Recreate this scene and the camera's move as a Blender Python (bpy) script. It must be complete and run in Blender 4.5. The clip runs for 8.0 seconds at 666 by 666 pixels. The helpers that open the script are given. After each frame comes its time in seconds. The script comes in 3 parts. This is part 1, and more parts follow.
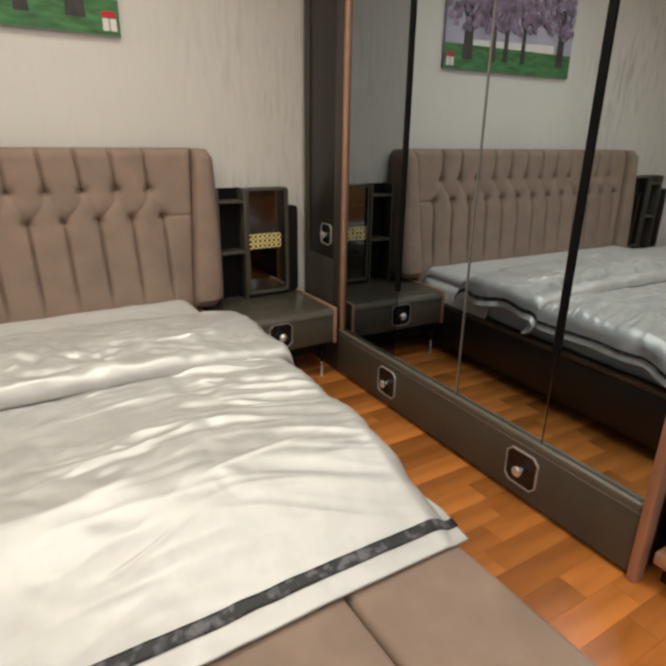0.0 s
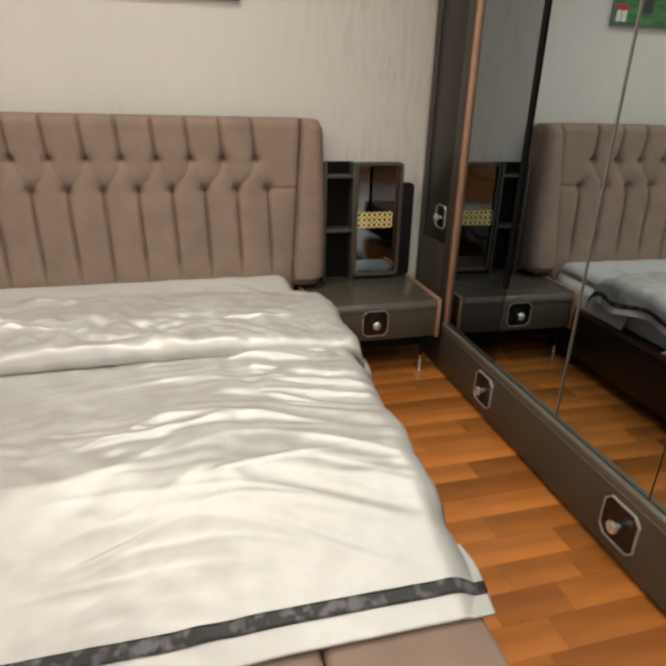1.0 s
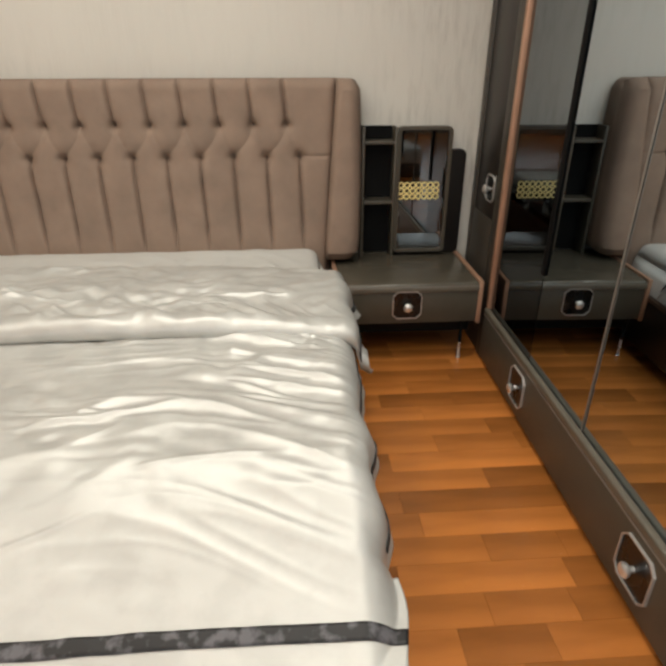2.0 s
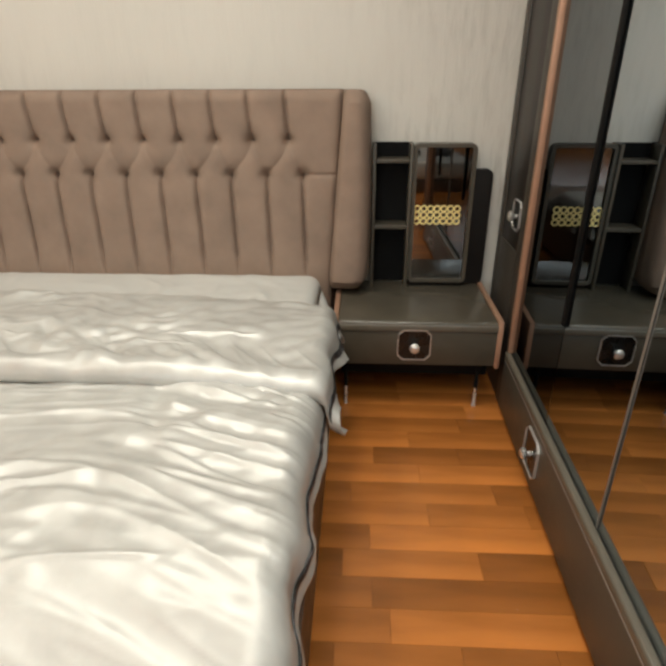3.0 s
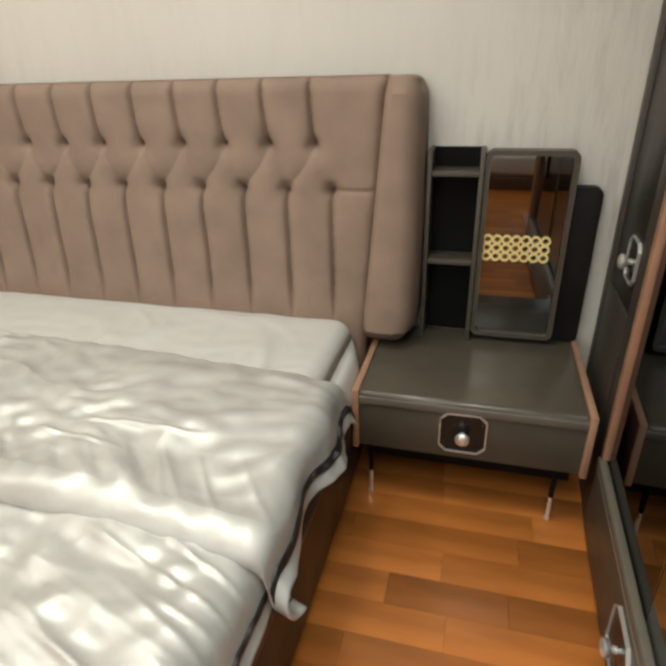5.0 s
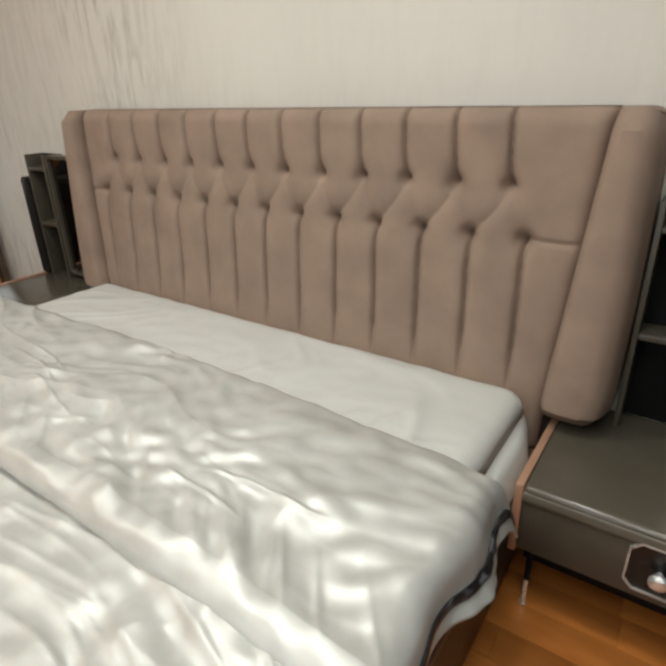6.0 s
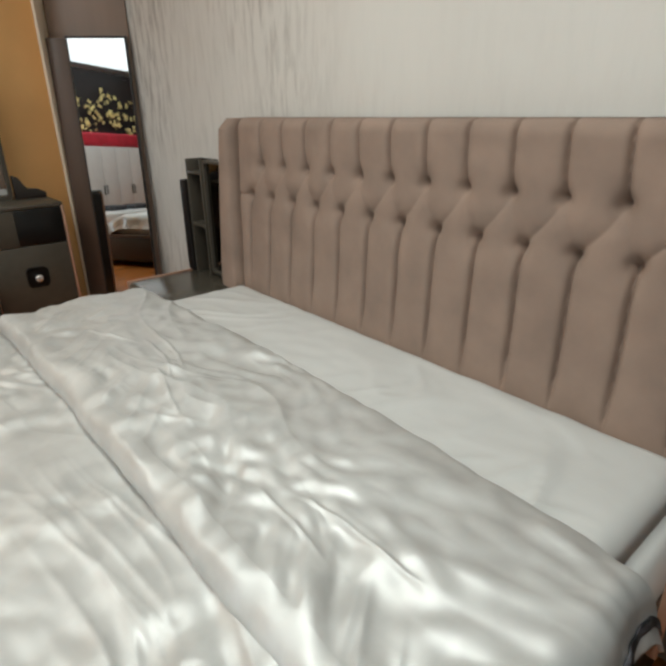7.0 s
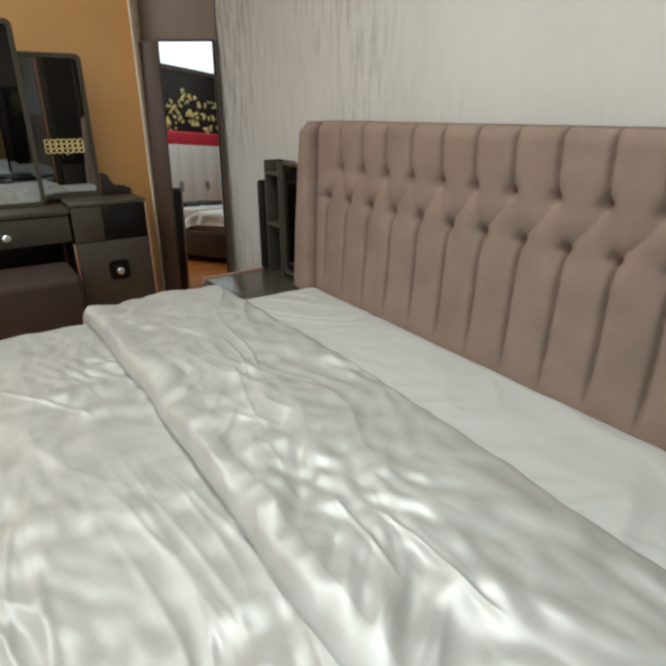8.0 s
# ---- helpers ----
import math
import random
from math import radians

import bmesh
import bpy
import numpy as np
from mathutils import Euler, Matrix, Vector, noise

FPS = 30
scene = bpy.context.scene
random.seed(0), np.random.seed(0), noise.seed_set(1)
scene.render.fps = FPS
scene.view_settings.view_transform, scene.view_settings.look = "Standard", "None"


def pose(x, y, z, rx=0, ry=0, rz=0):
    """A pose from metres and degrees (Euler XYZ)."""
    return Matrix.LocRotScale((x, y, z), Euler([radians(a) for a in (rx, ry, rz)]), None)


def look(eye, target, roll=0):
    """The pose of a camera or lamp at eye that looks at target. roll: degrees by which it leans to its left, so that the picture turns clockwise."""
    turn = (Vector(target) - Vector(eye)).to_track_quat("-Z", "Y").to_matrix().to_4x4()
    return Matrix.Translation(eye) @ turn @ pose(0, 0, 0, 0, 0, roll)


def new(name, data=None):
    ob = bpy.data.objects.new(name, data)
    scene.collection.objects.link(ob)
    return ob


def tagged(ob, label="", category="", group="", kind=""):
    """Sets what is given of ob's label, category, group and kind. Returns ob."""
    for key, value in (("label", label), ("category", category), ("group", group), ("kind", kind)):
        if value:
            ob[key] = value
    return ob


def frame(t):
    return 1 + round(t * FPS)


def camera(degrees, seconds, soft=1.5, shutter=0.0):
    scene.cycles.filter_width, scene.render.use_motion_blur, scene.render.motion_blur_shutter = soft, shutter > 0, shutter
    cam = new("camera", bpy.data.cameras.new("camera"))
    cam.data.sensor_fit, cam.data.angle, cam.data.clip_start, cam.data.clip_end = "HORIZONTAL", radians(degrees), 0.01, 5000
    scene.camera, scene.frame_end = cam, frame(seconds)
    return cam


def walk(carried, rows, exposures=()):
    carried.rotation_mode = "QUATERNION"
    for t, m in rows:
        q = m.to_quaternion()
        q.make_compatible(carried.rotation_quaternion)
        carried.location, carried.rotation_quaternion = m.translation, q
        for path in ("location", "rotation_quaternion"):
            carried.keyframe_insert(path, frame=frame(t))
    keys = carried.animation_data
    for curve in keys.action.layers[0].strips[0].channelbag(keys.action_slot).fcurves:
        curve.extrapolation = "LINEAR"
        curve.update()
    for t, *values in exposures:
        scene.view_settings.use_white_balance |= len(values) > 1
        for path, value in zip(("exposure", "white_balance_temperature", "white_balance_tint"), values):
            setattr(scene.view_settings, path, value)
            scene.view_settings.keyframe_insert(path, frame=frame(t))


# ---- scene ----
cam = camera(63.0, 8.0, soft=3.2)
PATH = [
    (0, (0.014, 0.008, 1.234), (1.005, 1.608, 0.556), 0.9),
    (0.5, (0.156, 0.027, 1.207), (0.923, 1.73, 0.49), 1.4),
    (1, (0.336, 0.083, 1.223), (0.815, 1.867, 0.456), 1.4),
    (2.3, (0.771, 0.257, 1.221), (0.837, 2.045, 0.327), 0.1),
    (2.5, (0.824, 0.318, 1.219), (0.861, 2.116, 0.344), 0.5),
    (3, (0.928, 0.459, 1.221), (0.838, 2.264, 0.365), -0.3),
    (3.5, (1.05, 0.616, 1.206), (0.822, 2.409, 0.351), -0.2),
    (4, (1.132, 0.763, 1.211), (0.822, 2.534, 0.335), -0.6),
    (4.2, (1.141, 0.832, 1.203), (0.841, 2.598, 0.315), -0.6),
    (5.3, (1.129, 1.139, 1.216), (0.495, 2.819, 0.334), -2.2),
    (5.5, (1.104, 1.174, 1.207), (0.349, 2.817, 0.352), -2.1),
    (6, (1.066, 1.28, 1.223), (0.024, 2.779, 0.407), -1.6),
    (6.5, (1.032, 1.333, 1.227), (-0.221, 2.68, 0.442), -1.4),
    (7, (1.013, 1.379, 1.201), (-0.397, 2.576, 0.44), -0.9),
    (7.5, (0.99, 1.366, 1.203), (-0.496, 2.474, 0.452), -0.5),
    (8, (0.973, 1.352, 1.213), (-0.567, 2.379, 0.457), -0.2),
]
walk(cam, [(t, look(eye, target, roll)) for t, eye, target, roll in PATH],
     exposures=[(0, 0.0, 6400, 7), (1, 0.0, 6400, 7), (3, 0.2, 6400, 5), (4.2, 0.26, 6350, 4), (5.5, 0.32, 6100, 3), (6.5, 0.14, 5800, 2), (8, 0.06, 5600, 0)])

# ---- world and lamps ----
world = bpy.data.worlds.new("world")
scene.world = world
world.use_nodes = True
world.node_tree.nodes["Background"].inputs[0].default_value = (0.9, 0.93, 1.0, 1)
world.node_tree.nodes["Background"].inputs[1].default_value = 0.12
scene.view_settings.exposure = 0.0


def lamp(name, x, y, z, sx, sy, watts, colour, target=None, spread=180):
    data = bpy.data.lights.new(name, "AREA")
    data.shape, data.size, data.size_y, data.energy, data.color = "RECTANGLE", sx, sy, watts, colour
    data.spread = radians(spread)
    ob = new(name, data)
    ob.matrix_world = look((x, y, z), target) if target else pose(x, y, z)
    return ob


WARM, COOL = (1.0, 0.93, 0.82), (0.9, 0.96, 1.0)
lamp("ceiling_lamp", 0.8, 0.35, 2.84, 1.6, 1.0, 11, WARM)
for x, y, watts in ((-1.1, 1.55, 2.2), (-0.25, 1.75, 8.2), (0.55, 1.75, 7.4), (1.25, 1.15, 5.5), (0.1, -0.6, 1.0), (1.2, -0.4, 6)):
    lamp("downlight", x, y, 2.84, 0.34, 0.34, watts, WARM, spread=130)
lamp("ceiling_lamp", -1.7, 0.4, 2.84, 0.9, 0.9, 24, WARM)
lamp("ceiling_lamp", 1.6, -1.9, 2.84, 4.4, 3.2, 62, (1.0, 0.96, 0.91))
lamp("window_light", -1.3, -5.9, 1.6, 2.2, 1.9, 60, COOL, (-0.9, 0, 1.3))


# ---- materials ----
def mat(name, colour, rough=0.5, metal=0.0, vary=0.15, scale=8.0, bump=0.0, bump_scale=60.0, stretch=(1, 1, 1), rnd=0.0, sheen=0.0, spec=0.5, rough_vary=0.08, coat=0.0):
    m = bpy.data.materials.new(name)
    m.use_nodes = True
    nt = m.node_tree
    N, L = nt.nodes, nt.links
    b = N["Principled BSDF"]
    b.inputs["Metallic"].default_value = metal
    b.inputs["Specular IOR Level"].default_value = spec
    b.inputs["Sheen Weight"].default_value = sheen
    b.inputs["Sheen Roughness"].default_value = 0.4
    b.inputs["Coat Weight"].default_value = coat
    tc = N.new("ShaderNodeTexCoord")
    mp = N.new("ShaderNodeMapping")
    mp.inputs["Scale"].default_value = stretch
    L.new(tc.outputs["Object"], mp.inputs["Vector"])
    big = N.new("ShaderNodeTexNoise")
    big.inputs["Scale"].default_value = scale
    big.inputs["Detail"].default_value = 6
    L.new(mp.outputs["Vector"], big.inputs["Vector"])
    ramp = N.new("ShaderNodeValToRGB")
    ramp.color_ramp.elements[0].position, ramp.color_ramp.elements[1].position = 0.3, 0.7
    ramp.color_ramp.elements[0].color = (*[c * (1 - vary) for c in colour], 1)
    ramp.color_ramp.elements[1].color = (*[min(1, c * (1 + vary)) for c in colour], 1)
    L.new(big.outputs["Fac"], ramp.inputs["Fac"])
    out = ramp.outputs["Color"]
    if rnd:
        info = N.new("ShaderNodeObjectInfo")
        hsv = N.new("ShaderNodeHueSaturation")
        mr = N.new("ShaderNodeMapRange")
        mr.inputs["To Min"].default_value, mr.inputs["To Max"].default_value = 1 - rnd, 1 + rnd
        L.new(info.outputs["Random"], mr.inputs["Value"])
        L.new(mr.outputs["Result"], hsv.inputs["Value"])
        L.new(out, hsv.inputs["Color"])
        out = hsv.outputs["Color"]
    L.new(out, b.inputs["Base Color"])
    rr = N.new("ShaderNodeMapRange")
    rr.inputs["To Min"].default_value, rr.inputs["To Max"].default_value = max(0.01, rough - rough_vary), min(1, rough + rough_vary)
    L.new(big.outputs["Fac"], rr.inputs["Value"])
    L.new(rr.outputs["Result"], b.inputs["Roughness"])
    if bump:
        fine = N.new("ShaderNodeTexNoise")
        fine.inputs["Scale"].default_value = bump_scale
        fine.inputs["Detail"].default_value = 5
        L.new(mp.outputs["Vector"], fine.inputs["Vector"])
        bp = N.new("ShaderNodeBump")
        bp.inputs["Strength"].default_value = bump
        bp.inputs["Distance"].default_value = 0.004
        L.new(fine.outputs["Fac"], bp.inputs["Height"])
        L.new(bp.outputs["Normal"], b.inputs["Normal"])
    return m


def glass_mirror(name, colour, rough=0.015):
    m = mat(name, colour, rough, 1.0, vary=0.02, scale=3, rough_vary=0.008)
    return m


def streaked_paper():
    m = mat("wallpaper", (0.655, 0.638, 0.588), 0.5, vary=0.03, scale=2.5, bump=0.2, bump_scale=90, stretch=(1, 1, 0.12))
    N, L = m.node_tree.nodes, m.node_tree.links
    tc = N.new("ShaderNodeTexCoord")
    mp = N.new("ShaderNodeMapping")
    mp.inputs["Scale"].default_value = (30, 1, 5.0)
    streak = N.new("ShaderNodeTexNoise")
    streak.inputs["Scale"].default_value, streak.inputs["Detail"].default_value, streak.inputs["Roughness"].default_value = 1.0, 5, 0.65
    L.new(tc.outputs["Object"], mp.inputs["Vector"])
    L.new(mp.outputs["Vector"], streak.inputs["Vector"])
    cut = N.new("ShaderNodeMapRange")
    cut.inputs["From Min"].default_value, cut.inputs["From Max"].default_value = 0.46, 0.68
    L.new(streak.outputs["Fac"], cut.inputs["Value"])
    patch = N.new("ShaderNodeTexNoise")
    patch.inputs["Scale"].default_value, patch.inputs["Detail"].default_value = 1.3, 2
    L.new(tc.outputs["Object"], patch.inputs["Vector"])
    pm = N.new("ShaderNodeMapRange")
    pm.inputs["From Min"].default_value, pm.inputs["From Max"].default_value = 0.4, 0.65
    pm.inputs["To Min"].default_value, pm.inputs["To Max"].default_value = 0.2, 0.95
    L.new(patch.outputs["Fac"], pm.inputs["Value"])
    # streaks are dense at both wall ends, almost plain between; westward they also paint in light falloff
    sep = N.new("ShaderNodeSeparateXYZ")
    L.new(tc.outputs["Object"], sep.inputs["Vector"])
    ends = []
    for x0, x1, most in ((-0.5, -1.35, 1.0), (0.8, 1.25, 0.5)):
        e = N.new("ShaderNodeMapRange")
        e.interpolation_type = "SMOOTHSTEP"
        e.inputs["From Min"].default_value, e.inputs["From Max"].default_value = x0, x1
        e.inputs["To Min"].default_value, e.inputs["To Max"].default_value = 0.1, most
        L.new(sep.outputs["X"], e.inputs["Value"])
        ends.append(e)
    dense = N.new("ShaderNodeMath")
    dense.operation = "MAXIMUM"
    L.new(ends[0].outputs["Result"], dense.inputs[0])
    L.new(ends[1].outputs["Result"], dense.inputs[1])
    amount = N.new("ShaderNodeMath")
    amount.operation = "MULTIPLY"
    L.new(pm.outputs["Result"], amount.inputs[0])
    L.new(dense.outputs["Value"], amount.inputs[1])
    mul = N.new("ShaderNodeMath")
    mul.operation = "MULTIPLY"
    L.new(cut.outputs["Result"], mul.inputs[0])
    L.new(amount.outputs["Value"], mul.inputs[1])
    mix = N.new("ShaderNodeMix")
    mix.data_type = "RGBA"
    b = N["Principled BSDF"]
    old = b.inputs["Base Color"].links[0].from_socket
    L.new(mul.outputs["Value"], mix.inputs["Factor"])
    L.new(old, mix.inputs["A"])
    mix.inputs["B"].default_value = (0.30, 0.285, 0.255, 1)
    L.new(mix.outputs["Result"], b.inputs["Base Color"])
    old_bump = b.inputs["Normal"].links[0].from_node
    relief = N.new("ShaderNodeBump")
    relief.inputs["Distance"].default_value = 0.004
    L.new(dense.outputs["Value"], relief.inputs["Strength"])
    L.new(streak.outputs["Fac"], relief.inputs["Height"])
    L.new(old_bump.outputs["Normal"], relief.inputs["Normal"])
    L.new(relief.outputs["Normal"], b.inputs["Normal"])
    return m


WALLPAPER = streaked_paper()
PLASTER = mat("plaster", (0.7, 0.68, 0.64), 0.8, vary=0.05, bump=0.1)
OCHRE = mat("ochre_paint", (0.74, 0.43, 0.155), 0.55, vary=0.06, scale=3, bump=0.08)
CEILING = mat("ceiling_white", (0.8, 0.8, 0.8), 0.9, vary=0.03)
VELVET = mat("taupe_velvet", (0.255, 0.183, 0.14), 0.8, vary=0.13, scale=9, bump=0.15, bump_scale=300)
LEATHER = mat("grey_leatherette", (0.072, 0.062, 0.046), 0.42, vary=0.08, scale=20, bump=0.15, bump_scale=500)
UMBER = mat("umber_leatherette", (0.048, 0.041, 0.033), 0.45, vary=0.08, scale=20, bump=0.12, bump_scale=500)
GLOSS = mat("grey_lacquer_top", (0.08, 0.07, 0.053), 0.2, vary=0.06, scale=15, bump=0.03, bump_scale=400, rough_vary=0.05)
# lighter than LEATHER: light caught by the rounded lips is put into the colour
LIT_LIP = mat("lit_grey_lip", (0.125, 0.112, 0.088), 0.38, vary=0.06, scale=20, bump=0.1, bump_scale=500)
DARK = mat("dark_brown_laminate", (0.022, 0.017, 0.014), 0.4, vary=0.15, scale=12, stretch=(1, 1, 0.1), bump=0.05)
BROWN = mat("brown_laminate", (0.1, 0.062, 0.042), 0.45, vary=0.15, scale=12, stretch=(1, 1, 0.08), bump=0.05)
BLACK = mat("black_gloss", (0.006, 0.006, 0.006), 0.28, vary=0.1)
COPPER = mat("rose_copper", (0.46, 0.275, 0.185), 0.45, 0.4, vary=0.08, scale=15)
CHROME = mat("chrome", (0.85, 0.84, 0.82), 0.28, 0.75, vary=0.03)
GOLD = mat("gold", (1.0, 0.84, 0.36), 0.38, 0.3, vary=0.06)
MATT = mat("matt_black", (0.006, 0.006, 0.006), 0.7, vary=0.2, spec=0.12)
SOOT = mat("soot_brown", (0.011, 0.009, 0.008), 0.55, vary=0.2, spec=0.25)
SILVER = mat("satin_silver", (0.56, 0.55, 0.53), 0.3, 0.55, vary=0.04)
PANEL = mat("taupe_panel", (0.27, 0.2, 0.155), 0.5, vary=0.08, scale=10, stretch=(1, 1, 0.1), bump=0.05)
PALE = mat("pale_gold_trim", (0.8, 0.68, 0.52), 0.45, 0.0, vary=0.06)
EDGE = mat("brushed_edge", (0.3, 0.28, 0.25), 0.5, 0.5, vary=0.05)
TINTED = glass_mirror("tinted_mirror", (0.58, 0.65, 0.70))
# same glass darkened: the dimmer grazing reflection is put into its colour
TINTED_GRAZING = glass_mirror("tinted_mirror_grazing", (0.32, 0.35, 0.375))
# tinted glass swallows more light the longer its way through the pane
for m in (TINTED, TINTED_GRAZING):
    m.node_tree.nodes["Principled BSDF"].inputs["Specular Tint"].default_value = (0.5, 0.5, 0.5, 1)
MIRROR = glass_mirror("clear_mirror", (0.72, 0.74, 0.74))
DUSK = glass_mirror("dusky_mirror", (0.38, 0.38, 0.37))
SMOKED = glass_mirror("smoked_mirror", (0.22, 0.215, 0.205), 0.03)
SATIN = mat("ivory_satin", (0.53, 0.53, 0.51), 0.455, metal=0.40, vary=0.045, scale=12, bump=0.06, bump_scale=14, rough_vary=0.1)
for node in SATIN.node_tree.nodes:
    if node.type == "VALTORGB":
        node.color_ramp.elements[0].position, node.color_ramp.elements[1].position = 0.43, 0.57
SHEET = mat("white_sheet", (0.545, 0.545, 0.525), 0.6, vary=0.03, scale=5, bump=0.2, bump_scale=20)
BAND = mat("black_band", (0.062, 0.06, 0.067), 0.5, vary=0.85, scale=34)
for node in BAND.node_tree.nodes:
    if node.type == "VALTORGB":
        node.color_ramp.elements[0].position, node.color_ramp.elements[1].position = 0.5, 0.64
PLANK = mat("parquet_wood", (0.40, 0.14, 0.03), 0.25, vary=0.3, scale=9, stretch=(0.16, 1, 1), bump=0.05, bump_scale=90, rnd=0.34, rough_vary=0.07)
WHITE = mat("white_lacquer", (0.72, 0.7, 0.66), 0.35, vary=0.03)
RED = mat("red_cloth", (0.5, 0.02, 0.04), 0.7, vary=0.2)
GREEN = mat("painted_lawn", (0.05, 0.165, 0.055), 0.6, vary=0.45, scale=12, stretch=(1, 1, 4))
SKY_PRINT = mat("painted_sky", (0.42, 0.4, 0.5), 0.6, vary=0.2, scale=5)
BLOSSOM = mat("painted_blossom", (0.215, 0.155, 0.235), 0.6, vary=0.6, scale=22)
BARK = mat("painted_bark", (0.04, 0.035, 0.03), 0.6, vary=0.4, scale=20)
DARKWALL = mat("dark_panelling", (0.02, 0.016, 0.014), 0.6, vary=0.2)
YELLOW = mat("yellow_petals", (0.85, 0.74, 0.32), 0.6, vary=0.2)


# ---- mesh helpers ----
def rbox(x0, x1, y0, y1, z0, z1, r=0.004, seg=2):
    bm = bmesh.new()
    bmesh.ops.create_cube(bm, size=1)
    for v in bm.verts:
        v.co = Vector((x0 if v.co.x < 0 else x1, y0 if v.co.y < 0 else y1, z0 if v.co.z < 0 else z1))
    if r:
        bmesh.ops.bevel(bm, geom=bm.edges[:], offset=r, segments=seg, profile=0.5, affect="EDGES")
    return bm


def merge(*bms):
    out = bms[0]
    for b in bms[1:]:
        me = bpy.data.meshes.new("tmp")
        b.to_mesh(me)
        out.from_mesh(me)
        bpy.data.meshes.remove(me)
        b.free()
    return out


def lathe(profile, seg=20, axis="Z"):
    """profile: (radius, height) pairs."""
    bm = bmesh.new()
    rings = []
    for r, h in profile:
        ring = []
        for i in range(seg):
            a = 2 * math.pi * i / seg
            ring.append(bm.verts.new((r * math.cos(a), r * math.sin(a), h)))
        rings.append(ring)
    for a, b in zip(rings, rings[1:]):
        for i in range(seg):
            bm.faces.new((a[i], a[(i + 1) % seg], b[(i + 1) % seg], b[i]))
    bm.faces.new(rings[0][::-1])
    bm.faces.new(rings[-1])
    if axis == "-Y":
        bmesh.ops.rotate(bm, verts=bm.verts, matrix=Matrix.Rotation(radians(90), 3, "X"))
    return bm


def moved(bm, x=0, y=0, z=0):
    bmesh.ops.translate(bm, verts=bm.verts, vec=(x, y, z))
    return bm


def prism(points, y0, y1, r=0.0):
    """A plate with an outline in x and z, from y0 (front) to y1."""
    bm = bmesh.new()
    f = bm.faces.new([bm.verts.new((x, y0, z)) for x, z in points])
    ext = bmesh.ops.extrude_face_region(bm, geom=[f])
    bmesh.ops.translate(bm, verts=[v for v in ext["geom"] if isinstance(v, bmesh.types.BMVert)], vec=(0, y1 - y0, 0))
    bmesh.ops.recalc_face_normals(bm, faces=bm.faces)
    if r:
        bmesh.ops.bevel(bm, geom=bm.edges[:], offset=r, segments=2, profile=0.5, affect="EDGES")
    return bm


def ring_plate(outer, inner, y0, y1):
    """A frame between two outlines of as many corners."""
    bm = bmesh.new()
    n = len(outer)
    fo, fi, bo, bi = ([bm.verts.new((x, y, z)) for x, z in pts] for pts, y in ((outer, y0), (inner, y0), (outer, y1), (inner, y1)))
    for i in range(n):
        j = (i + 1) % n
        bm.faces.new((fo[i], fo[j], fi[j], fi[i]))
        bm.faces.new((bo[j], bo[i], bi[i], bi[j]))
        bm.faces.new((fo[j], fo[i], bo[i], bo[j]))
        bm.faces.new((fi[i], fi[j], bi[j], bi[i]))
    bmesh.ops.recalc_face_normals(bm, faces=bm.faces)
    return bm


def round_rect(x0, x1, z0, z1, r, n=4):
    pts = []
    for cx, cz, a0 in ((x1 - r, z1 - r, 0), (x0 + r, z1 - r, 90), (x0 + r, z0 + r, 180), (x1 - r, z0 + r, 270)):
        for i in range(n + 1):
            a = radians(a0 + 90 * i / n)
            pts.append((cx + r * math.cos(a), cz + r * math.sin(a)))
    return pts


def chamfered(w, h, c):
    a, b = w / 2, h / 2
    return [(-a + c, -b), (a - c, -b), (a, -b + c), (a, b - c), (a - c, b), (-a + c, b), (-a, b - c), (-a, -b + c)]


def smooth(a, b, x):
    t = min(1, max(0, (x - a) / (b - a)))
    return t * t * (3 - 2 * t)


def thing(name, m, label, category, group="", kind=""):
    ob = new(name)
    ob.matrix_world = m
    ob.empty_display_size = 0.1
    return tagged(ob, label, category, group, kind)


def part(name, bm, material, parent=None, label="", smooth=True):
    me = bpy.data.meshes.new(name)
    bm.to_mesh(me)
    bm.free()
    me.materials.append(material)
    if smooth:
        me.shade_smooth()
        me.set_sharp_from_angle(angle=radians(38))
    ob = new(name, me)
    ob.parent = parent
    return tagged(ob, label)


def grid(fn, nu, nv):
    """A surface fn(u, v) -> point for u, v in 0..1."""
    us, vs = np.linspace(0, 1, nu), np.linspace(0, 1, nv)
    verts = [fn(u, v) for v in vs for u in us]
    faces = [(j * nu + i, j * nu + i + 1, (j + 1) * nu + i + 1, (j + 1) * nu + i) for j in range(nv - 1) for i in range(nu - 1)]
    return verts, faces


def sheet_part(name, verts, faces, material, parent=None, label="", thick=0.0):
    me = bpy.data.meshes.new(name)
    me.from_pydata(verts, [], faces)
    me.materials.append(material)
    me.shade_smooth()
    ob = new(name, me)
    ob.parent = parent
    if thick:
        mod = ob.modifiers.new("thickness", "SOLIDIFY")
        mod.thickness, mod.offset = thick, -1
    return tagged(ob, label)


def slab(name, x0, x1, y0, y1, z0, z1, material, label, category):
    return tagged(part(name, rbox(x0, x1, y0, y1, z0, z1, 0), material, None, smooth=False), label, category, kind="structure")


